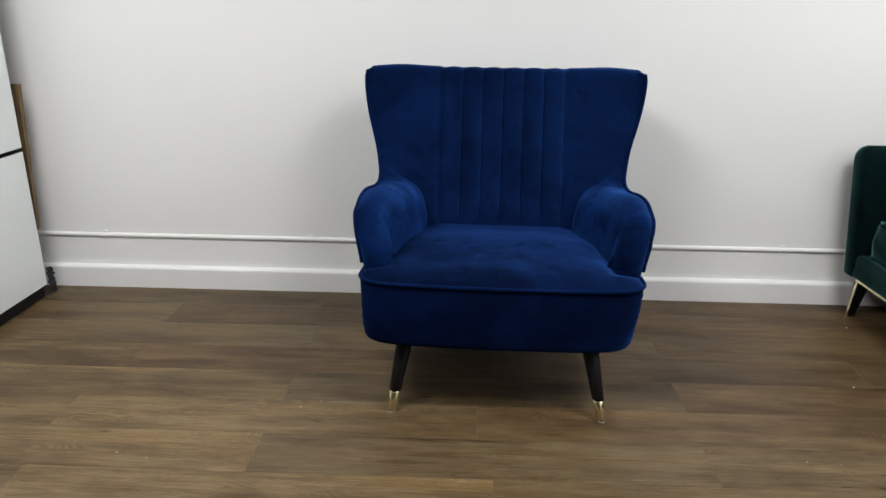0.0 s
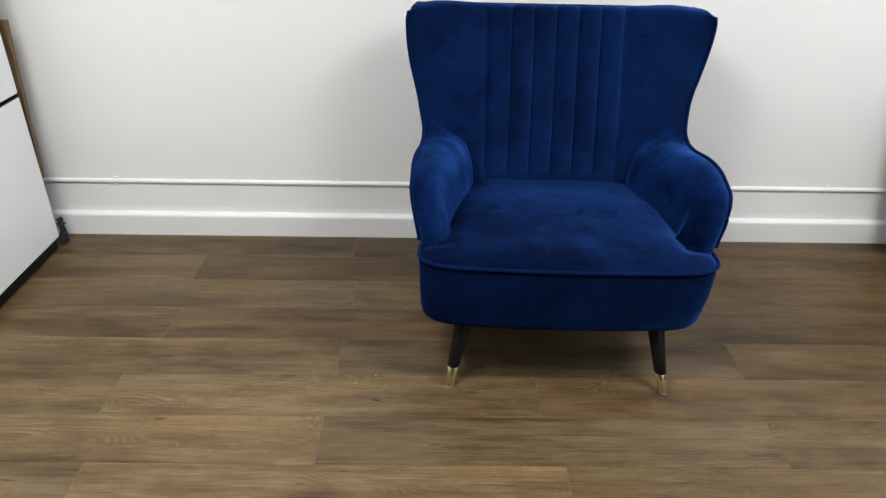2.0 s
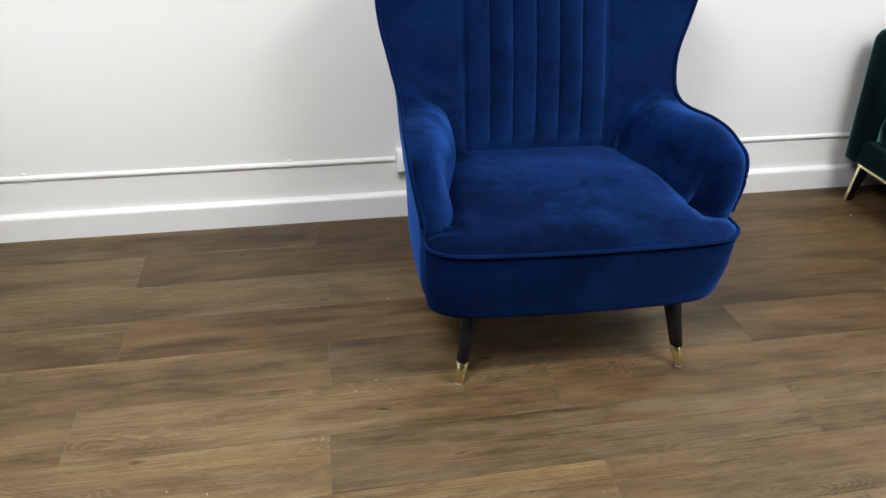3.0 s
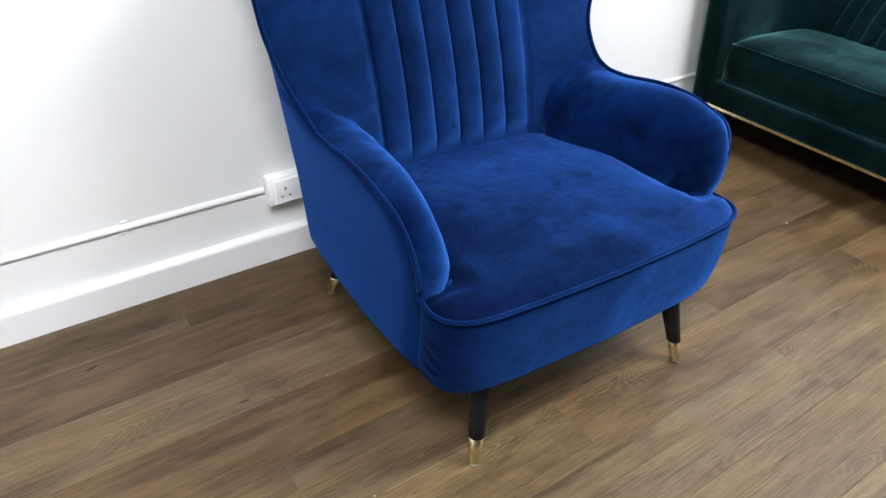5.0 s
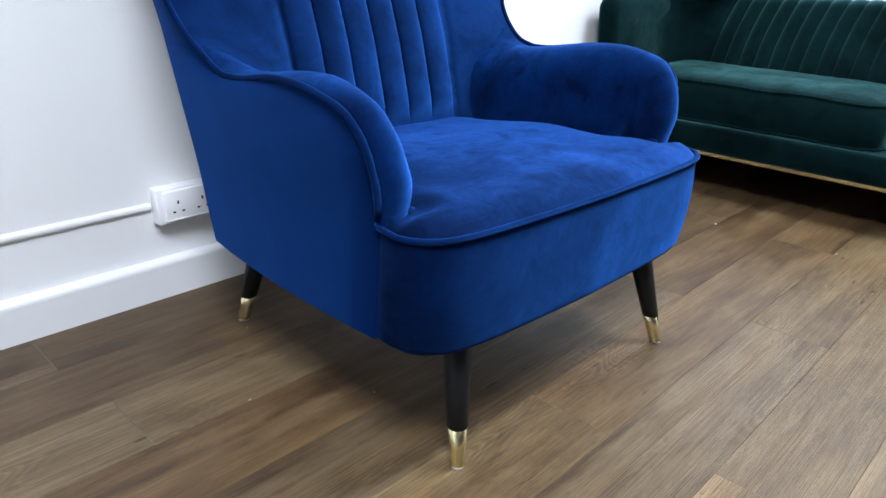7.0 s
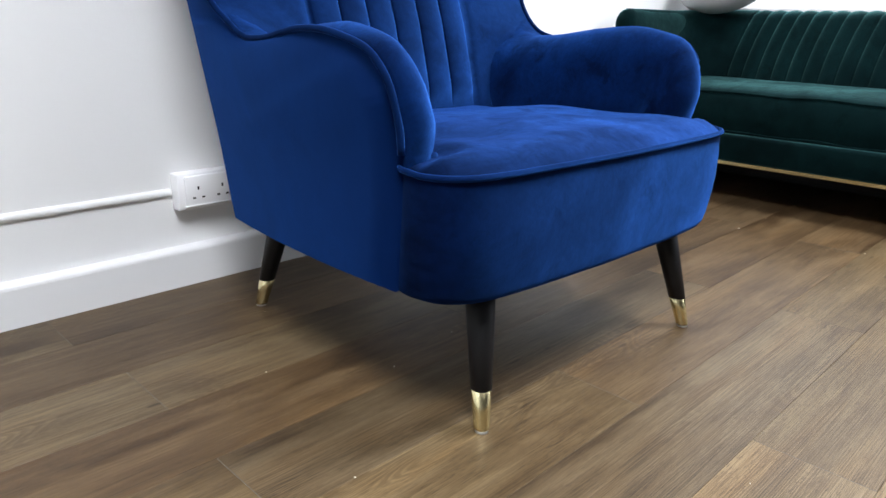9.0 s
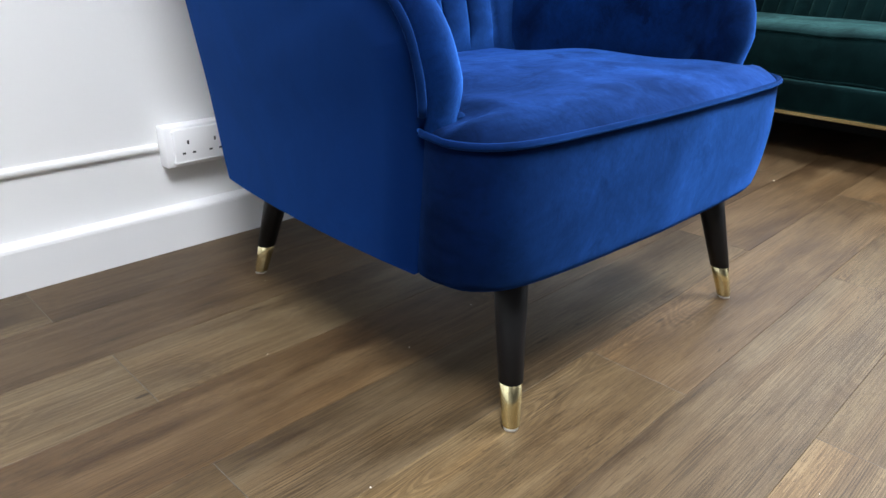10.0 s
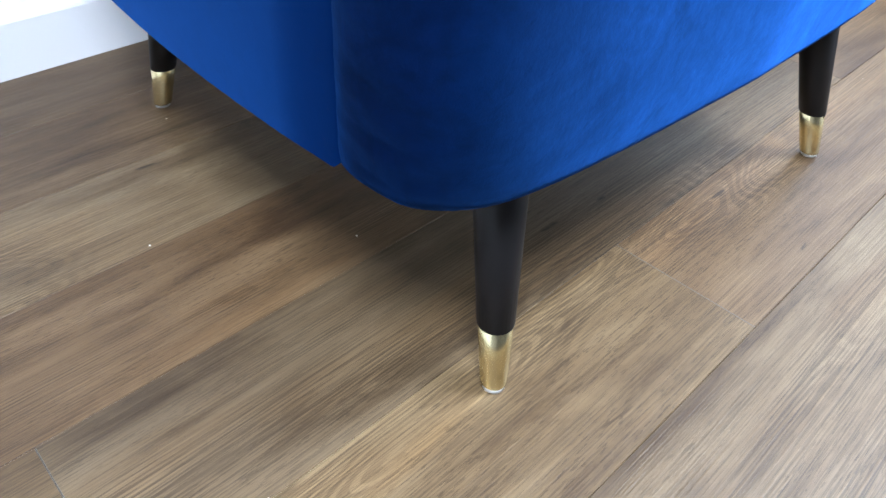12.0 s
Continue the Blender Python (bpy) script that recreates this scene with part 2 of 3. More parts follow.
def box_bm(lo, hi, bevel=0.0, seg=2):
    bm = bmesh.new()
    c = [(a + b) / 2 for a, b in zip(lo, hi)]
    s = [b - a for a, b in zip(lo, hi)]
    bmesh.ops.create_cube(bm, size=1.0, matrix=Matrix.Translation(c) @ Matrix.Diagonal((*s, 1)))
    if bevel > 0:
        bmesh.ops.bevel(bm, geom=bm.edges[:], offset=bevel, segments=seg, affect="EDGES", profile=0.5)
    return bm


def structure(name, lo, hi, mat, label, bevel=0.0):
    ob = part(name, box_bm(lo, hi, bevel), mat, smooth=False)
    return tagged(ob, label, name.split("_")[0], kind="structure")


def grid_bm(rows, close_u=False):
    """Faces between rows of equal length."""
    bm = bmesh.new()
    vs = [[bm.verts.new(p) for p in row] for row in rows]
    n = len(rows[0])
    for a, b in zip(vs, vs[1:]):
        for i in range(n if close_u else n - 1):
            j = (i + 1) % n
            bm.faces.new((a[i], a[j], b[j], b[i]))
    return bm


def tube_bm(points, radius, sides=8):
    pts = [Vector(p) for p in points]
    rows = []
    up = Vector((0.13, 0.31, 0.94)).normalized()
    for i, p in enumerate(pts):
        d = (pts[min(i + 1, len(pts) - 1)] - pts[max(i - 1, 0)]).normalized()
        a = d.cross(up)
        if a.length < 0.05:
            a = d.cross(Vector((1, 0, 0)))
        a.normalize()
        b = d.cross(a)
        rows.append([p + radius * (math.cos(k) * a + math.sin(k) * b) for k in (2 * math.pi * q / sides for q in range(sides))])
    bm = grid_bm(rows, True)
    bm.verts.ensure_lookup_table()
    bm.faces.new(bm.verts[:sides])
    bm.faces.new(bm.verts[-sides:])
    return bm


def turned_bm(profile, foot, top, sides=28):
    """A turned bar: (share of the way up, radius) pairs between foot and top."""
    foot, top = Vector(foot), Vector(top)
    rows = []
    for f, r in profile:
        c = foot.lerp(top, f)
        rows.append([c + Vector((r * math.cos(k), r * math.sin(k), 0)) for k in (2 * math.pi * q / sides for q in range(sides))])
    bm = grid_bm(rows, True)
    bm.verts.ensure_lookup_table()
    bm.faces.new(bm.verts[:sides])
    bm.faces.new(bm.verts[-sides:])
    return bm


def spline(points, n):
    """n points along a smooth curve through the given ones."""
    pts = [Vector(p) for p in points]
    d = [0.0]
    for a, b in zip(pts, pts[1:]):
        d.append(d[-1] + (b - a).length)
    out = []
    for k in range(n):
        s = d[-1] * k / (n - 1)
        i = max(j for j in range(len(pts) - 1) if d[j] <= s + 1e-9)
        t = (s - d[i]) / (d[i + 1] - d[i])
        p0, p1, p2, p3 = pts[max(i - 1, 0)], pts[i], pts[i + 1], pts[min(i + 2, len(pts) - 1)]
        out.append(0.5 * (2 * p1 + (p2 - p0) * t + (2 * p0 - 5 * p1 + 4 * p2 - p3) * t * t + (3 * p1 - p0 - 3 * p2 + p3) * t ** 3))
    return out


def table(x, knots):
    xs, ys = zip(*knots)
    return float(np.interp(x, xs, ys))


def smooth01(t):
    t = min(1.0, max(0.0, t))
    return t * t * (3 - 2 * t)


# ---- room ----
WALL_Y, RIGHT_X, LEFT_X, REAR_Y, TOP_Z = 3.47, 2.06, -3.6, -5.0, 2.7
structure("wall_north", (LEFT_X - 0.12, WALL_Y, -0.1), (RIGHT_X + 0.5, WALL_Y + 0.12, TOP_Z), WALL, "white painted plaster wall behind the armchair")
# south and west walls are unseen, added to close the room with little bounce
structure("wall_south", (LEFT_X - 0.12, REAR_Y - 0.12, -0.1), (RIGHT_X + 0.5, REAR_Y, TOP_Z), FAR, "unseen wall closing the room, grey to limit bounced light")
structure("wall_west", (LEFT_X - 0.12, REAR_Y, -0.1), (LEFT_X, WALL_Y, TOP_Z), FAR, "unseen wall beyond the cabinet, grey to limit bounced light")
structure("wall_east", (RIGHT_X, REAR_Y, -0.1), (RIGHT_X + 0.2, WALL_Y, 0.66), WALL, "low white wall under the window ledge")
structure("wall_pier", (RIGHT_X, 3.38, 0.66), (RIGHT_X + 0.5, WALL_Y, TOP_Z), WALL, "narrow white pier beside the window ledge")
structure("wall_head", (RIGHT_X, REAR_Y, 2.25), (RIGHT_X + 0.5, 3.38, TOP_Z), WALL, "white wall above the window")
structure("wall_pier_south", (RIGHT_X, REAR_Y, 0.66), (RIGHT_X + 0.5, -0.4, 2.25), WALL, "white wall beside the window")
structure("wall_outer", (RIGHT_X + 0.2, REAR_Y, -0.1), (RIGHT_X + 0.5, WALL_Y, 0.66), WALL, "outer part of the low wall")
structure("sill_east", (RIGHT_X - 0.02, REAR_Y, 0.66), (RIGHT_X + 0.36, 3.38, 0.69), GLOSS, "white painted window ledge behind the sofa", 0.006)
structure("ceiling", (LEFT_X - 0.12, REAR_Y - 0.12, TOP_Z), (RIGHT_X + 0.5, WALL_Y + 0.12, TOP_Z + 0.1), CEIL, "plain white ceiling")
structure("baseboard_east", (RIGHT_X - 0.022, REAR_Y, 0.0), (RIGHT_X, WALL_Y - 0.026, 0.092), GLOSS, "white painted skirting board", 0.004)


def run_along_x(name, profile, x0, x1, mat, label, category, kind=""):
    rows = [[(x, y, z) for y, z in profile] for x in (x0, x1)]
    bm = grid_bm(rows, True)
    bm.verts.ensure_lookup_table()
    n = len(profile)
    bm.faces.new(bm.verts[:n])
    bm.faces.new(bm.verts[n:])
    ob = part(name, bm, mat, smooth=False)
    return tagged(ob, label, category, kind=kind)


SK = WALL_Y - 0.026
run_along_x("baseboard_north", [(WALL_Y, 0.0), (SK, 0.0), (SK, 0.082), (SK + 0.0015, 0.0875), (SK + 0.006, 0.0915), (SK + 0.012, 0.093), (WALL_Y, 0.0945)],
            LEFT_X, RIGHT_X - 0.022, GLOSS, "white painted skirting board along the wall", "skirting", "structure")

WIN = thing("window_1", (RIGHT_X + 0.40, 1.49, 0.69), "white framed window above the ledge", "window", kind="structure")
for y0, y1, z0, z1 in ((-1.89, -1.83, 0.0, 1.56), (1.56, 1.89, 0.0, 1.56), (-0.03, 0.03, 0.0, 1.56), (-1.83, -0.03, 0.0, 0.06), (0.03, 1.56, 0.0, 0.06), (-1.83, -0.03, 1.5, 1.56), (0.03, 1.56, 1.5, 1.56)):
    part("window_frame", box_bm((-0.03, y0, z0), (0.03, y1, z1), 0.003), GLOSS, WIN, smooth=False)
for y0, y1 in ((-1.83, -0.03), (0.03, 1.56)):
    pane = part("pane", box_bm((0.0, y0, 0.06), (0.006, y1, 1.5)), GLASS, WIN, smooth=False)
    pane.visible_shadow = False
BLIND = thing("window_blind", (RIGHT_X + 0.364, 0.0, 0.748), "sand-coloured woven fabric blind lowered before the window", "blind")
part("fabric", box_bm((0.0, 1.50, 0.012), (0.003, 3.045, 1.49)), SAND, BLIND, smooth=False)
part("bottom_bar", box_bm((-0.004, 1.50, 0.0), (0.005, 3.045, 0.012), 0.002), SAND, BLIND, smooth=False)

# half-round cable trunking, painted over, and its saddles
TZ = 0.2245
half_round = [(WALL_Y, TZ + 0.010)] + [(WALL_Y - 0.001 - 0.008 * math.sin(a), TZ + 0.009 * math.cos(a)) for a in (math.pi * k / 10 for k in range(11))] + [(WALL_Y, TZ - 0.009)]
run_along_x("cable_trunking", half_round, LEFT_X, -0.372, WALL, "white painted half-round cable trunking on the wall", "trunking")
run_along_x("cable_trunking", half_round, -0.19, RIGHT_X, WALL, "white painted half-round cable trunking on the wall", "trunking")


def saddle(x):
    root = thing("trunking_clip", (x, WALL_Y, TZ), "small white painted clip over the cable trunking", "clip", group="trunking clips")
    arc = [(-0.0015 - 0.0095 * math.sin(a), 0.0108 * math.cos(a)) for a in (math.pi * k / 8 for k in range(9))]
    rows = [[(dx, y, z) for y, z in arc] for dx in (-0.006, 0.006)]
    part("strap", grid_bm(rows), GLOSS, root)
    for z in (0.016, -0.015):
        bm = bmesh.new()
        bmesh.ops.create_uvsphere(bm, u_segments=10, v_segments=6, radius=0.005, matrix=Matrix.Translation((0.004 if z > 0 else 0, -0.002, z)) @ Matrix.Diagonal((1.9, 0.8, 0.8, 1)))
        part("screw_head", bm, GLOSS, root)
    return root


for cx in (-1.605, -0.743, 0.32, 1.177):
    saddle(cx)


def wall_socket(x, z):
    """Surface-mounted double socket; x is its left edge."""
    root = thing("wall_socket", (x, WALL_Y, z), "white plastic surface-mounted double power socket", "socket")
    part("back_box", box_bm((0, -0.034, 0), (0.182, 0, 0.086), 0.003), PLASTIC, root)
    part("faceplate", box_bm((0.016, -0.042, 0.006), (0.162, -0.0335, 0.080), 0.003), PLASTIC, root)
    part("trim", box_bm((0.014, -0.0405, 0.0725), (0.164, -0.034, 0.0755), 0.001), PLASTIC, root)
    part("trim", box_bm((0.014, -0.0425, 0.0085), (0.164, -0.034, 0.0125), 0.001), PLASTIC, root)
    for cx in (0.046, 0.106):
        part("earth_slot", box_bm((cx - 0.0021, -0.0426, 0.047), (cx + 0.0021, -0.041, 0.055)), PIN, root, smooth=False)
        for dx in (-0.0111, 0.0111):
            part("pin_slot", box_bm((cx + dx - 0.0034, -0.0426, 0.0268), (cx + dx + 0.0034, -0.041, 0.0308)), PIN, root, smooth=False)
    return root


wall_socket(-0.368, 0.1845)

# ---- armchair ----
CH = thing("armchair", (0.0, 2.53, 0.0), "royal blue velvet wingback armchair with channelled back and brass-tipped legs", "armchair", -1.7)
SEAM_Z, LOW_Z = 0.412, 0.222
# outline of one side: x, y, z from the front seam's foot over the arm to the wing's tip
EDGE = spline([(0.394, 0.118, 0.222), (0.400, 0.094, 0.33), (0.406, 0.078, 0.415), (0.411, 0.075, 0.465), (0.419, 0.082, 0.508), (0.425, 0.095, 0.542),
               (0.431, 0.125, 0.578), (0.431, 0.168, 0.594), (0.432, 0.235, 0.604), (0.428, 0.325, 0.597), (0.420, 0.43, 0.581), (0.418, 0.49, 0.579)], 50)[:-1] + \
       spline([(0.418, 0.49, 0.579), (0.418, 0.525, 0.588), (0.420, 0.55, 0.602), (0.427, 0.58, 0.625), (0.436, 0.61, 0.66), (0.446, 0.627, 0.70), (0.460, 0.634, 0.755),
               (0.470, 0.632, 0.815), (0.475, 0.626, 0.875), (0.474, 0.622, 0.925), (0.468, 0.624, 0.940)], 34)
for p in EDGE:
    p.x *= 0.979
N_EDGE = len(EDGE)


def set_back(y, z):
    """How far the welt lies behind the arm's roll."""
    if z > 0.62:
        return 0.0
    return table(z, ((0.222, 0.002), (0.33, 0.012), (0.415, 0.019), (0.465, 0.018), (0.51, 0.013), (0.55, 0.009))) * smooth01((0.34 - y) / 0.16)


ROLL = [p.copy() for p in EDGE]
for i in range(1, N_EDGE - 1):
    along = (ROLL[i + 1] - ROLL[i - 1]).normalized()
    EDGE[i] = ROLL[i] - Vector((0, -along.z, along.y)) * set_back(ROLL[i].y, ROLL[i].z)


def settle(x, z):
    """The chair's foot leans a little to one side below the seat's seam."""
    return x - 0.006 * smooth01((SEAM_Z - z) / (SEAM_Z - LOW_Z))


def rear_edge(f):
    return Vector((table(f, ((0, 0.3745), (0.6, 0.408), (0.85, 0.434), (1, 0.447))), table(f, ((0, 0.648), (1, 0.785))), table(f, ((0, LOW_Z), (1, 0.936)))))


def mirror(points, side):
    return [(side * p[0], p[1], p[2]) for p in points]


for side in (-1, 1):
    rows = []
    for i, p in enumerate(EDGE):
        f = table(p[2] if i > N_EDGE * 0.55 else 0, ((0.579, 0.5), (0.94, 1.0))) if i > 49 else 0.5 * (i / 49) ** 1.25
        q = rear_edge(f)
        row = []
        for k in range(9):
            t = k / 8
            r = p.lerp(q, t)
            r.x += 0.013 * math.sin(math.pi * t) ** 0.8 * (1 if i < 55 else 0.3)
            row.append((settle(side * r.x, r.z), r.y, r.z))
        if i < 20:
            row.insert(0, (row[0][0] - side * 0.022, row[0][1] + 0.004, row[0][2]))
        else:
            row.insert(0, row[0])
        rows.append(row)
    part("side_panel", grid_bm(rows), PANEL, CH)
    part("piping", tube_bm(mirror([p + Vector((0.003, -0.001, 0.001)) for p in EDGE if 0.425 < p.z < 0.934] + [EDGE[-1] + Vector((-0.012, 0.016, -0.004)), EDGE[-1] + Vector((-0.03, 0.05, -0.012))], side), 0.0056), PIPING, CH)


def arm(side):
    pts = [p for p in ROLL[:63] if p.z > 0.405]
    count = len(pts)
    rows = []
    for i, p in enumerate(pts):
        a, b = pts[max(i - 1, 0)], pts[min(i + 1, len(pts) - 1)]
        d = Vector((0, b.y - a.y, b.z - a.z)).normalized()
        nrm = Vector((0, -d.z, d.y))
        w = table(p.y, ((0.06, 0.084), (0.14, 0.090), (0.3, 0.120), (0.5, 0.150)))
        low = Vector((0, table(p.y, ((0.07, 0.170), (0.2, 0.25), (0.5, 0.52))), 0.40))
        sink = 0.06 * smooth01((i - count + 17) / 16)
        tuck = 0.014 * smooth01((0.485 - p.z) / 0.07) if i < count / 3 else 0.0
        row = []
        back = set_back(p.y, p.z)
        for q, n in ((0, -0.006 - back), (0.025, -0.001 - 0.6 * back), (0.07, 0.001 - 0.3 * back), (0.2, 0.005), (0.36, 0.007), (0.52, 0.003), (0.67, -0.007), (0.79, -0.021), (0.89, -0.040), (0.96, -0.063)):
            v = p + nrm * (n - sink * smooth01(q / 0.8))
            row.append((side * (p.x - w * q), v.y + tuck * smooth01(q / 0.16), v.z))
        last = p - nrm * (0.063 + sink) + Vector((0, tuck, 0))
        for g in (0.2, 0.4, 0.6, 0.8, 1.0):
            v = last.lerp(Vector((0, low.y, low.z)), g)
            row.append((side * (p.x - w * (0.96 + 0.10 * math.sin(g * 2.0))), v.y, v.z))
        rows.append(row)
    return part("armrest", grid_bm(rows), ARM, CH)


for side in (-1, 1):
    arm(side)

# back: six stuffed channels between the wings
PITCH, HALF = 0.0700, 0.210
back_y = ((0.36, 0.535), (0.43, 0.555), (0.51, 0.575), (0.605, 0.600), (0.70, 0.634), (0.79, 0.670), (0.86, 0.696), (0.937, 0.718))
wing = [(p.z, p.x, p.y) for p in EDGE[50:]]


def back_front(x, z):
    zz = max(z, wing[0][0])
    ex = table(zz, [(w[0], w[1]) for w in wing])
    ey = table(zz, [(w[0], w[2]) for w in wing])
    y = table(z, back_y)
    ax = abs(x)
    if ax <= HALF:
        ph = (ax / PITCH) % 1.0
        y -= 0.015 * (math.sin(math.pi * ph) ** 0.36) * smooth01((z - 0.428) / 0.05)
        return y
    t = min(1.0, (ax - HALF) / (ex - HALF))
    y = y + (ey - y) * t ** 1.9 - 0.018 * math.sin(math.pi * (0.04 + 0.96 * t)) ** 0.5 * (1 - t) ** 0.3
    return y


cols = sorted({round(s * (k + f) * PITCH, 5) for k in range(3) for f in (0, 0.02, 0.05, 0.1, 0.17, 0.26, 0.38, 0.5, 0.62, 0.74, 0.83, 0.9, 0.95, 0.98, 1.0) for s in (-1, 1)})
side_f = [k / 14 for k in range(1, 15)]
rows = []
levels = [0.36 + 0.564 * k / 46 for k in range(47)]
for z in levels:
    ex = table(max(z, wing[0][0]), [(w[0], w[1]) for w in wing]) - 0.045 * smooth01((0.57 - z) / 0.04)
    xs = [-(HALF + (ex - HALF) * f) for f in reversed(side_f)] + cols + [HALF + (ex - HALF) * f for f in side_f]
    rows.append([(x, back_front(x, z), z) for x in xs])
tip = 0.457
for dz, dy in ((0.010, 0.004), (0.017, 0.014), (0.0195, 0.03), (0.017, 0.05), (0.010, 0.066), (0.0, 0.075)):
    xs = [-(HALF + (tip - HALF) * f) for f in reversed(side_f)] + cols + [HALF + (tip - HALF) * f for f in side_f]
    rows.append([(x * (1 - 0.35 * dy * smooth01((abs(x) - 0.3) / 0.15)), min(back_front(x, 0.924) + dy * (1 + 0.9 * smooth01((abs(x) - 0.22) / 0.2)), 0.788), 0.924 + (dz + 0.006 * math.exp(-((abs(x) - 0.36) / 0.09) ** 2)) * (1 - 0.25 * (1 - abs(math.sin(math.pi * x / PITCH))) * (abs(x) < HALF + 0.01))) for x in xs])
part("backrest", grid_bm(rows), BLUE, CH)
rear = []
for k in range(13):
    q = rear_edge(k / 12)
    rear.append([(q.x * s, q.y + 0.006 * (1 - s * s), q.z) for s in (j / 6 - 1 for j in range(13))])
part("rear_panel", grid_bm(rear), PANEL, CH)


# seat: crowned cushion with ears in front of the arms
def front_half(z):
    """Plan of the front from the seam round the corner to the middle."""
    f = (z - LOW_Z) / (SEAM_Z - LOW_Z)
    w = 0.387 + 0.017 * f
    ys = 0.120 - 0.022 * f
    return [(w - 0.016, ys + 0.014), (w - 0.006, ys + 0.003), (w - 0.001, ys * 0.62 + 0.012), (w - 0.004, 0.040), (w - 0.022, 0.016), (w - 0.052, -0.001), (w - 0.10, -0.010), (w - 0.18, -0.015), (w - 0.28, -0.019), (0.0, -0.021)]


def front_line(z, grow=0.0, n=45):
    half = [Vector((x, y, 0)) for x, y in front_half(z)]
    half = spline(half, n)
    for _ in range(6):
        half = [half[0]] + [(a + 2 * b + c) / 4 for a, b, c in zip(half, half[1:], half[2:])] + [half[-1]]
    pts = [(-p.x, p.y, z) for p in half] + [(p.x, p.y, z) for p in reversed(half[:-1])]
    if grow:
        last = len(pts) - 1
        pts = [(x * (1 + grow * smooth01(min(i, last - i) / 14)), y - grow * 0.35 * smooth01(min(i, last - i) / 14), zz) for i, (x, y, zz) in enumerate(pts)]
    return pts


bulge = ((0.2225, -0.035), (0.2255, -0.011), (0.233, 0.0), (0.25, 0.008), (0.28, 0.014), (0.32, 0.017), (0.36, 0.014), (0.400, 0.007), (0.410, 0.0))
levels = [0.410 - 0.177 * k / 30 for k in range(31)] + [0.229, 0.2255, 0.2235, 0.2225]
rows = []
for z in levels:
    line = front_line(z, table(z, bulge))
    last = len(line) - 1
    # the cover is gathered a little along the side seams
    row = []
    for i, (x, y, zz) in enumerate(line):
        k = min(i, last - i)
        pull = 0.0028 * math.exp(-((k - 6) / 5.0) ** 2) * noise.noise((z * 85, k * 0.27 + zz * 22, 2.0 if x > 0 else 7.0))
        sag = 0.0016 * noise.noise((x * 7, z * 9, 4.0)) * smooth01(k / 9)
        row.append((settle(x + (pull if x > 0 else -pull), zz), y - pull - sag, zz))
    rows.append(row)
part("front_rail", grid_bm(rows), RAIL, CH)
welt = [(x, y - 0.002, z + 0.001) for x, y, z in front_line(SEAM_Z, 0.004)]
welt = [(-0.394, 0.105, SEAM_Z + 0.006), (-0.399, 0.097, SEAM_Z + 0.003)] + welt[5:-5] + [(0.399, 0.097, SEAM_Z + 0.003), (0.394, 0.105, SEAM_Z + 0.006)]
part("piping", tube_bm(welt, 0.0048), PIPING, CH)


def seat_z(d, x, y):
    z = SEAM_Z + 0.028 * (1 - (1 - min(1.0, max(d, 0) / 0.085)) ** 2.6)
    z += 0.010 * math.exp(-((y - 0.22) / 0.22) ** 2 - (x / 0.24) ** 2)
    z -= 0.020 * smooth01((y - 0.30) / 0.24) + 0.010 * smooth01((abs(x) - 0.2) / 0.12) * smooth01((y - 0.08) / 0.12)
    z -= 0.016 * smooth01((abs(x) - 0.285) / 0.05) * smooth01((y - 0.045) / 0.035)
    return z + 0.003 * noise.noise((x * 9, y * 9, 0.3))


rim = [Vector(p) for p in front_line(SEAM_Z, -0.004, 33)]
back_rim = [Vector((-0.35 + 0.70 * k / (len(rim) - 1), 0.585, 0.42)) for k in range(len(rim))]
rows = []
for k in range(29):
    t = (k / 28) ** 1.5
    row = []
    for a, b in zip(rim, back_rim):
        p = a.lerp(b, t)
        d = min((p - a).length, (p - b).length + 0.06)
        edge = 0.41 - abs(p.x)
        row.append((p.x, p.y, seat_z(min(d, 0.04 + max(edge, 0) * 1.3 + 0.2 * d), p.x, p.y)))
    rows.append(row)
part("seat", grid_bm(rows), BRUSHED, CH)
for side in (-1, 1):
    ear = spline([(0.394, 0.104, 0.419), (0.386, 0.096, 0.4235), (0.366, 0.091, 0.428), (0.346, 0.093, 0.430), (0.332, 0.100, 0.427), (0.318, 0.114, 0.414)], 22)
    part("piping", tube_bm(mirror(ear, side), 0.0045), PIPING, CH)

# underside
under = [(x * 0.985, max(y + 0.012, 0.0), 0.2235) for x, y, z in front_line(LOW_Z)]
bm = bmesh.new()
bm.faces.new([bm.verts.new(p) for p in under + [(0.37, 0.645, 0.2235), (-0.37, 0.645, 0.2235)]])
top = bmesh.ops.extrude_face_region(bm, geom=bm.faces[:])
bmesh.ops.translate(bm, vec=(0, 0, 0.06), verts=[v for v in top["geom"] if isinstance(v, bmesh.types.BMVert)])
part("underside", bm, DARK, CH, "black dust cover", smooth=False)

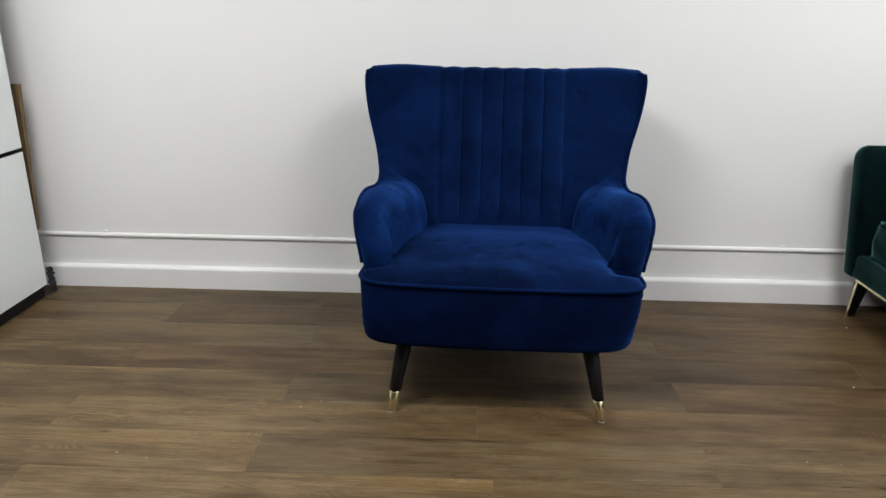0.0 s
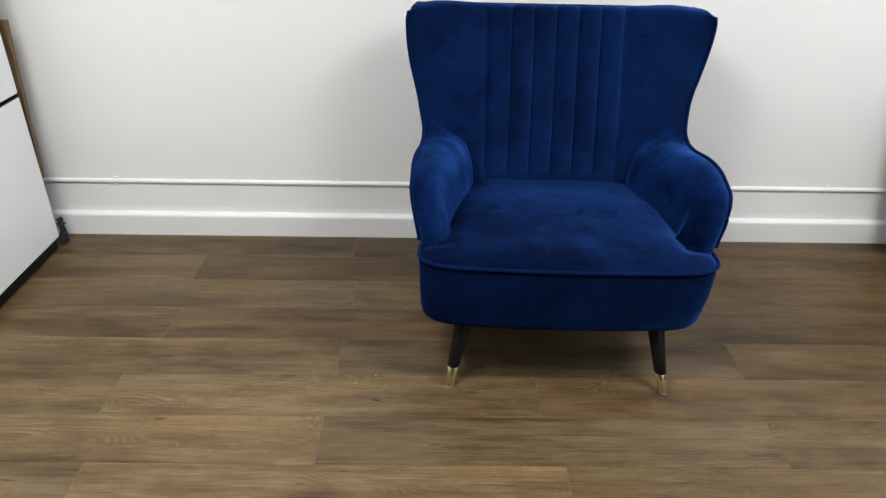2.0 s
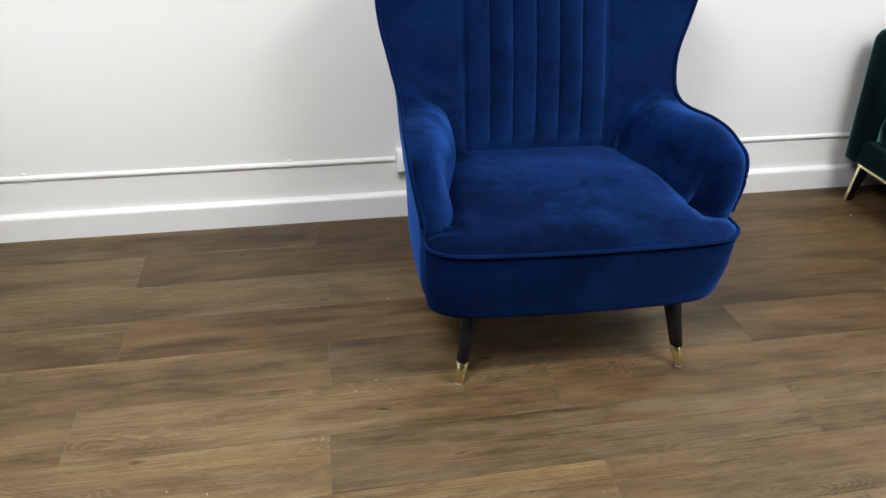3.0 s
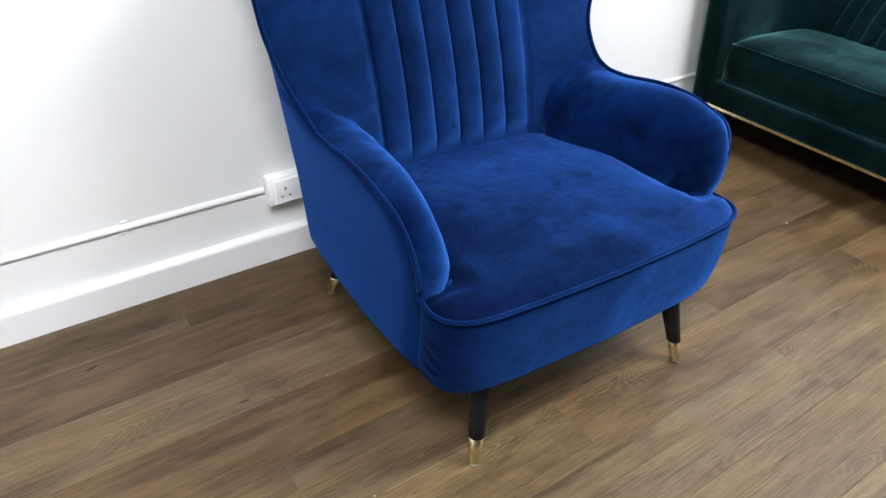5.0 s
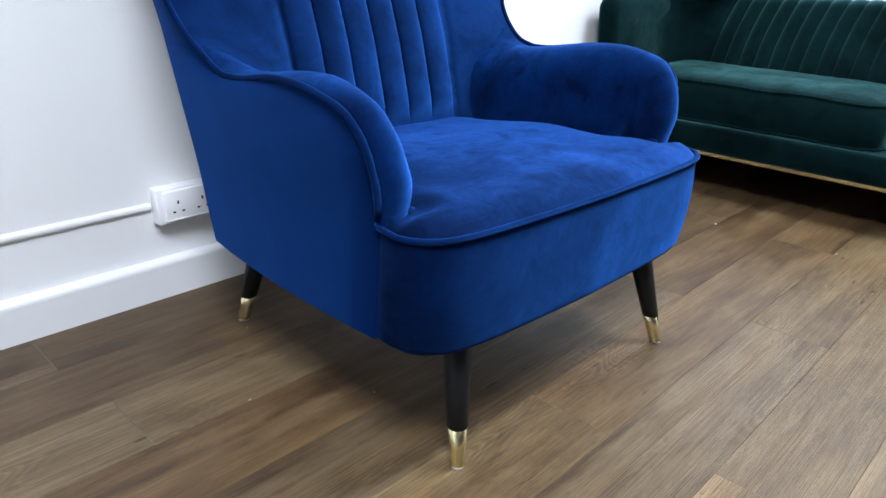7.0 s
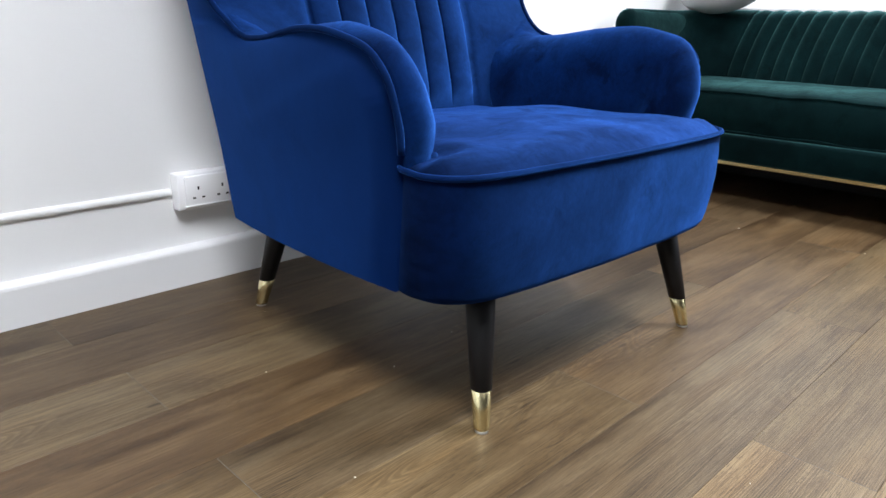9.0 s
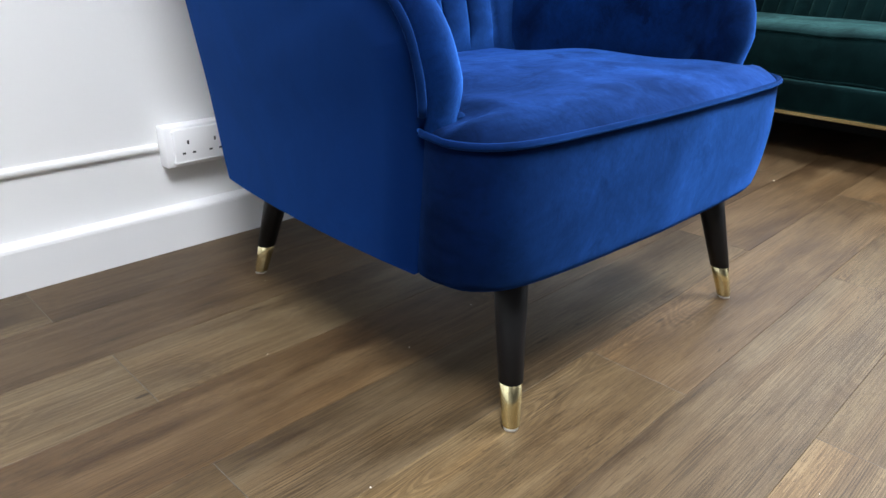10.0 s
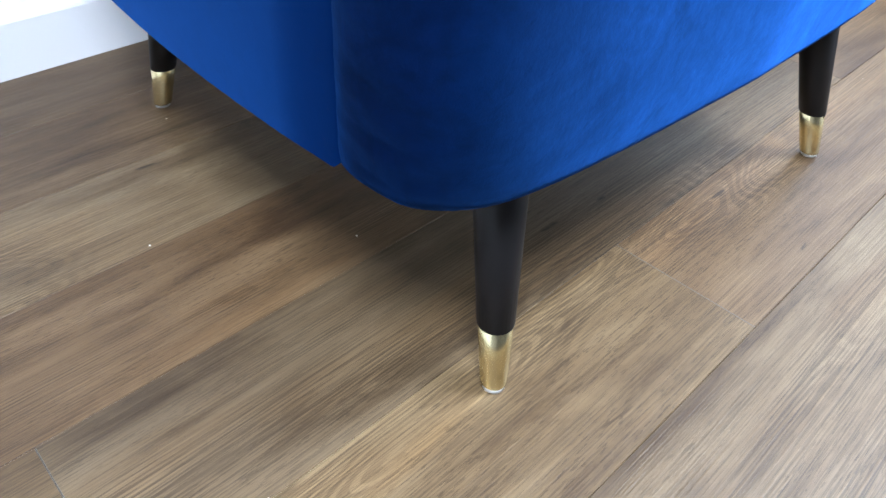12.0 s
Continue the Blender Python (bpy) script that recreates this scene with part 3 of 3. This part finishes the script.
for sx in (-1, 1):
    for foot, head in (((0.309, 0.002, 0.0) if sx > 0 else (-0.31, 0.005, 0.0), (0.260, 0.052, 0.236) if sx > 0 else (-0.269, 0.060, 0.236)), ((sx * 0.316, 0.686, 0.0), (sx * 0.292, 0.607, 0.236))):
        f, h = Vector(foot), Vector(head)
        leg = part("leg", turned_bm(((0.282, 0.0166), (0.284, 0.0174), (0.6, 0.0212), (1.0, 0.0260)), f, h), BLACK, CH, "black painted tapered leg")
        part("brass_cap", turned_bm(((0.020, 0.0116), (0.026, 0.0126), (0.040, 0.0132), (0.15, 0.0147), (0.283, 0.0165), (0.290, 0.0140)), f, h), BRASS, leg, "brushed brass tip")
        part("foot_pad", turned_bm(((0.0, 0.0104), (0.021, 0.0112)), f, h, 16), PAD, leg, "white felt pad")

# ---- sofa ----
SOFA = thing("sofa", (1.42, 3.425, 0.0), "dark green velvet sofa with channelled back on a brass rail", "sofa")
# local x runs back from the front, local y along the wall side towards the room (negative)
LEN = 2.0


def sofa_cushion(y0, y1):
    loops = []
    for inset, z in ((0.012, 0.243), (0.0, 0.256), (-0.006, 0.31), (0.0, 0.372), (0.008, 0.388), (0.03, 0.401), (0.09, 0.413), (0.2, 0.420)):
        x0, x1, a, b = 0.03 + inset, 0.56 - inset, y0 - inset, y1 + inset
        loop = []
        for k in range(12):
            loop.append((x0 + (x1 - x0) * k / 12, a))
        for k in range(16):
            loop.append((x1, a + (b - a) * k / 16))
        for k in range(12):
            loop.append((x1 - (x1 - x0) * k / 12, b))
        for k in range(16):
            loop.append((x0, b - (b - a) * k / 16))
        mx, my, hx, hy = (x0 + x1) / 2, (a + b) / 2, (x1 - x0) / 2, abs(b - a) / 2
        soft = []
        for x, y in loop:
            corner = max(0.0, abs(x - mx) - (hx - 0.06)) * max(0.0, abs(y - my) - (hy - 0.06)) / 0.0036
            soft.append((x - math.copysign(0.016 * corner, x - mx), y - math.copysign(0.016 * corner, y - my)))
        loops.append([(x + 0.004 * noise.noise((y * 5, z * 8, 3.0)), y, z + 0.007 * noise.noise((x * 6, y * 6, z * 3))) for x, y in soft])
    bm = grid_bm(loops, True)
    bm.verts.ensure_lookup_table()
    bm.faces.new(bm.verts[-56:])
    ob = part("seat_cushion", bm, GREEN, SOFA)
    part("piping", tube_bm([Vector(p) + Vector((0, 0, 0.002)) for p in loops[4]] + [loops[4][0]], 0.0045, 6), GREEN, ob)
    part("piping", tube_bm([Vector(p) for p in loops[1]] + [loops[1][0]], 0.0045, 6), GREEN, ob)
    return ob


part("base", box_bm((-0.006, -LEN, 0.158), (0.60, 0.0, 0.252), 0.012, 3), GREEN, SOFA)
sofa_cushion(-0.065, -1.005)
sofa_cushion(-1.05, -LEN + 0.07)
# arms: upright slabs that lean a little forward at the top
for y0, y1 in ((0.0, -0.085), (-LEN, -LEN + 0.085)):
    rows = []
    for z in [0.16 + 0.452 * k / 8 for k in range(9)] + [0.632, 0.652, 0.664, 0.670]:
        f = (z - 0.16) / 0.5
        cap = max(0.0, (z - 0.612) / 0.058)
        r = 0.034 * (1 - math.sqrt(max(0.0, 1 - cap * cap)))
        x0, x1 = -0.008 - 0.055 * f + r, 0.62 + 0.06 * f
        s = 1 if y0 > y1 else -1
        a, b = y0 - s * r, y1 + s * r
        row = [(x0 + 0.018, a), (x0 + 0.005, a - s * 0.006), (x0, a - s * 0.02), (x0, (a + b) / 2), (x0, b + s * 0.02), (x0 + 0.006, b + s * 0.006), (x0 + 0.02, b)]
        row += [(x0 + (x1 - x0) * k / 5, b) for k in range(1, 6)] + [(x1 - (x1 - x0) * k / 5, a) for k in range(5)]
        rows.append([(x, y, z) for x, y in row])
    bm = grid_bm(rows, True)
    bm.verts.ensure_lookup_table()
    bm.faces.new(bm.verts[-len(rows[0]):])
    part("armrest", bm, GREEN, SOFA)
# one padded shell lines both arms and the channelled back
SP, PLAIN, BEND = 0.0575, 0.2475, 0.15
n_ch = int((LEN - 2 * PLAIN) / SP)
half_path = [(-0.005 + 0.269 * k / 8, -0.090 + 0.022 * max(0.0, 1 - k / 3) ** 2, 0.0, -1.0, 0.0) for k in range(8)]
for k in range(13):
    a = math.pi / 2 * (1 - k / 12)
    half_path.append((0.264 + BEND * 1.05 * math.cos(a), -0.090 - BEND + BEND * math.sin(a), -math.cos(a), -math.sin(a), smooth01(k / 12)))
far_x = half_path[-1][0]
first_y = half_path[-1][1]
straight = int(round((LEN + 2 * first_y) / (SP / 14)))
path = half_path + [(far_x, first_y - (LEN + 2 * first_y) * k / straight, -1.0, 0.0, 1.0) for k in range(1, straight)]
path += [(x, -LEN - y, nx, -ny, w) for x, y, nx, ny, w in reversed(half_path)]
rows = []
for z, f, roll in [(0.34, -0.06, 0.0)] + [(0.37 + 0.275 * k / 10, k / 10, 0.0) for k in range(11)] + [(0.660, 1.03, 0.006), (0.670, 1.06, 0.018), (0.674, 1.08, 0.034), (0.671, 1.1, 0.052), (0.655, 1.1, 0.062), (0.3, 1.1, 0.064)]:
    row = []
    for x, y, nx, ny, w in path:
        inside = PLAIN <= -y <= PLAIN + n_ch * SP and w > 0.3
        ph = ((-y - PLAIN) / SP) % 1 if inside else 0.5
        puff = 0.020 * abs(math.sin(math.pi * ph)) ** 0.4 * w if z < 0.665 else 0.0
        back = max(f, 0.0) ** 1.35 * (0.018 + 0.098 * w) + roll * (0.15 + 0.85 * w)
        slant = 0.03 * w * max(0.0, min(1.0, (z - 0.39) / 0.28)) ** 2.2
        crown = 0.005 * abs(math.sin(math.pi * ph)) * w if 0.66 < z else 0.0
        swell = 0.010 * math.sin(math.pi * min(1.0, max(0.0, f))) * (1 - w)
        row.append((x + nx * (puff + swell - back), y + ny * (puff + swell - back) - slant, z - 0.004 * (1 - w) + crown))
    rows.append(row)
part("backrest", grid_bm(rows), GREEN, SOFA)
part("rail", box_bm((0.010, -LEN + 0.10, 0.144), (0.022, -0.075, 0.157), 0.001), BRASS, SOFA, "thin brass rail", smooth=False)
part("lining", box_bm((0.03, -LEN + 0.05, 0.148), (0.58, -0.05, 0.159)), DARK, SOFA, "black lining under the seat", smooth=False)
# added black sheet down to the floor, standing for the shade beneath the sofa
part("rear_shade_sheet", box_bm((0.585, -LEN + 0.02, 0.0), (0.600, -0.02, 0.20)), DARK, SOFA, "black sheet added at the rear for the shade under the sofa", smooth=False)
for y, s in ((-0.075, 1), (-LEN + 0.10, -1)):
    for x in (0.016, 0.50):
        lo, hi = Vector((x - 0.020 if x < 0.3 else x + 0.03, y - 0.012 * s, 0.0)), Vector((x + 0.004, y, 0.152))
        for name, mat, x0, x1, label in (("leg", BLACK, 0.004, 0.052, "black tapering strap leg"), ("leg_edge", BRASS, -0.001, 0.004, "brass front edge of the leg")):
            rows = []
            for c, f in ((lo, 0.5), (hi, 1.0)):
                rows.append([c + Vector(v) for v in ((x0, -0.006, 0), (x0 + (x1 - x0) * f, -0.006, 0), (x0 + (x1 - x0) * f, 0.006, 0), (x0, 0.006, 0))])
            bm = grid_bm(rows, True)
            bm.verts.ensure_lookup_table()
            bm.faces.new(bm.verts[:4])
            bm.faces.new(bm.verts[4:])
            part(name, bm, mat, SOFA, label, smooth=False)

# ---- white globe on the sofa's back ----
bm = bmesh.new()
bmesh.ops.create_uvsphere(bm, u_segments=48, v_segments=30, radius=0.132, matrix=Matrix.Translation((1.90, 3.26, 0.672 + 0.112)) @ Matrix.Rotation(math.radians(-14), 4, "X") @ Matrix.Diagonal((1.1, 1.45, 0.9, 1)))
tagged(part("globe", bm, GLOBE), "smooth white rounded object resting on the sofa's back", "globe")

# ---- cabinet ----
CAB = thing("cabinet", (-1.8, 3.33, 0.0), "white lacquered cabinet with black edges on a black plinth", "cabinet")
part("carcass", box_bm((-0.55, -1.30, 0.05), (-0.022, 0.0, 1.92), 0.002), BLACK, CAB, "black carcass", smooth=False)
part("plinth", box_bm((-0.53, -1.28, 0.0), (-0.016, -0.006, 0.05), 0.002), BLACK, CAB, "black plinth", smooth=False)
for z0, z1 in ((0.052, 0.602), (0.612, 1.915)):
    d = part("door", box_bm((-0.022, -1.30, z0), (-0.002, -0.004, z1), 0.001), BLACK, CAB, "white lacquered door with black edge", smooth=False)
    part("door_face", box_bm((-0.002, -1.296, z0 + 0.003), (0.0015, -0.007, z1 - 0.003), 0.0008), LACQUER, d, smooth=False)
bd = box_bm((-1.862, 3.372, 0.27), (-1.803, 3.392, 0.846), 0.002)
bmesh.ops.subdivide_edges(bd, edges=[e for e in bd.edges if abs(e.verts[0].co.z - e.verts[1].co.z) > 0.3], cuts=7)
for v in bd.verts:
    v.co.x += 0.005 * noise.noise((v.co.z * 9, v.co.x * 5, 1)) - 0.024 * (0.846 - v.co.z) / 0.58
tagged(part("wooden_board", bd, BOARD, smooth=False), "raw brown wooden board standing upright behind the cabinet", "board")

# crumpled black film at the cabinet's foot
rng = random.Random(7)
rows = []
for k in range(15):
    z = 0.004 + 0.008 * k
    w = 0.006 + 0.010 * rng.random()
    rows.append([(-1.805 + w * f + 0.004 * rng.random(), 3.335 + 0.03 * f + 0.012 * rng.random(), z) for f in (0, 0.35, 0.7, 1.0)])
bm = grid_bm(rows)
ext = bmesh.ops.extrude_face_region(bm, geom=bm.faces[:])
bmesh.ops.translate(bm, vec=(-0.004, 0.006, 0), verts=[v for v in ext["geom"] if isinstance(v, bmesh.types.BMVert)])
tagged(part("plastic_film", bm, DARK, smooth=False), "crumpled black plastic film at the cabinet's foot", "film")

# crumbs on the floor
rng = random.Random(3)
bm = bmesh.new()
spots = [(1.154, 2.763), (1.175, 2.405), (1.36, 3.22), (-0.27, 2.80), (-0.93, 2.28), (-1.02, 2.30)] + [(rng.uniform(-1.6, 1.3), rng.uniform(1.5, 3.3)) for _ in range(26)]
for i, (x, y) in enumerate(spots):
    r = rng.uniform(0.0006, 0.0014) * (2.0 if i < 3 else 1.0)
    bmesh.ops.create_icosphere(bm, subdivisions=1, radius=r, matrix=Matrix.Translation((x, y, r * 0.5)) @ Matrix.Diagonal((1.0, rng.uniform(0.6, 1.6), 0.6, 1)))
tagged(part("floor_crumbs", bm, CRUMB), "scattered pale crumbs on the plank floor", "crumbs", kind="stuff")

# ---- floor planks, half bond ----
PW, PL, ROW0 = 0.1746, 1.219, 2.238
# where one end joint lies in each row; the rows alternate by about half a plank
JOINTS = {-2: -0.673, -1: -0.016, 0: -0.656, 1: -0.055, 2: -0.646, 3: 0.001, 4: -0.639, 5: -0.012, 6: -0.672}
floor = structure("floor", (LEFT_X, REAR_Y, -0.1), (RIGHT_X + 0.5, WALL_Y, -0.0035), DARK, "oak-look vinyl plank floor in half bond")
plank_bm = box_bm((0.0001, 0.0001, -0.0034), (PL - 0.0001, PW - 0.0001, 0.0), 0.0006, 1)
first = part("plank", plank_bm, PLANKS["tan"], floor, smooth=False)
# paler end bevels: the light they catch is put into their colour
first.data.materials.append(paint("lit_plank_end", (0.15, 0.13, 0.10), 0.6, 300.0, 0.1, 0.6))
for face in first.data.polygons:
    if abs(face.normal.x) > 0.5 and face.normal.z > 0.2:
        face.material_index = 1
# oak tones by row and place; under and right of the chair darkened for shade
PLANK_TONES = {(-2, -1): "sand", (-2, 0): "warm", (-1, -2): "grey", (-1, -1): "sand", (-1, 0): "warm", (0, -2): "sand", (0, -1): "grey", (0, 0): "sand", (1, -2): "warm", (1, -1): "sand", (1, 0): "chestnut",
         (2, -2): "sand", (2, -1): "slate", (2, 0): "rust", (3, 1): "brown", (5, 1): "red", (1, 1): "rust", (3, -2): "warm", (3, -1): "rust", (3, 0): "brown", (4, -2): "grey", (4, -1): "grey", (4, 0): "brown", (5, -2): "grey", (5, -1): "brown", (5, 0): "red",
         (6, -2): "grey", (6, -1): "brown", (6, 0): "brown"}
pick = random.Random(11)
PLANK_MESH = first.data


@functools.lru_cache(maxsize=None)
def cut_plank(lo, hi):
    """The plank's mesh sawn off at the walls."""
    me = PLANK_MESH.copy()
    for v in me.vertices:
        v.co.x = min(max(v.co.x, lo), hi)
    return me


placed = False
for r in range(-28, 7):
    y = ROW0 + r * PW
    if y > SK + 0.01 or y < REAR_Y - PW:
        continue
    joint = JOINTS.get(r, (-0.03 if r % 2 else -0.65) + pick.uniform(-0.03, 0.03))
    x, k = joint - (4 if r % 2 else 3) * PL, -4
    while x < RIGHT_X:
        if x + PL > LEFT_X - 0.05:
            lo, hi = max(x, LEFT_X) - x, min(x + PL, RIGHT_X) - x
            whole = lo < 0.001 and hi > PL - 0.001
            ob = first if whole and not placed else new("plank", PLANK_MESH if whole else cut_plank(round(lo, 3), round(hi, 3)))
            placed = placed or whole
            ob.parent = floor
            ob.location = (x, y, 0.0)
            tone = PLANK_TONES.get((r, k)) or pick.choice(sorted(TONES))
            ob.material_slots[0].link = "OBJECT"
            ob.material_slots[0].material = PLANKS[tone]
        x, k = x + PL, k + 1
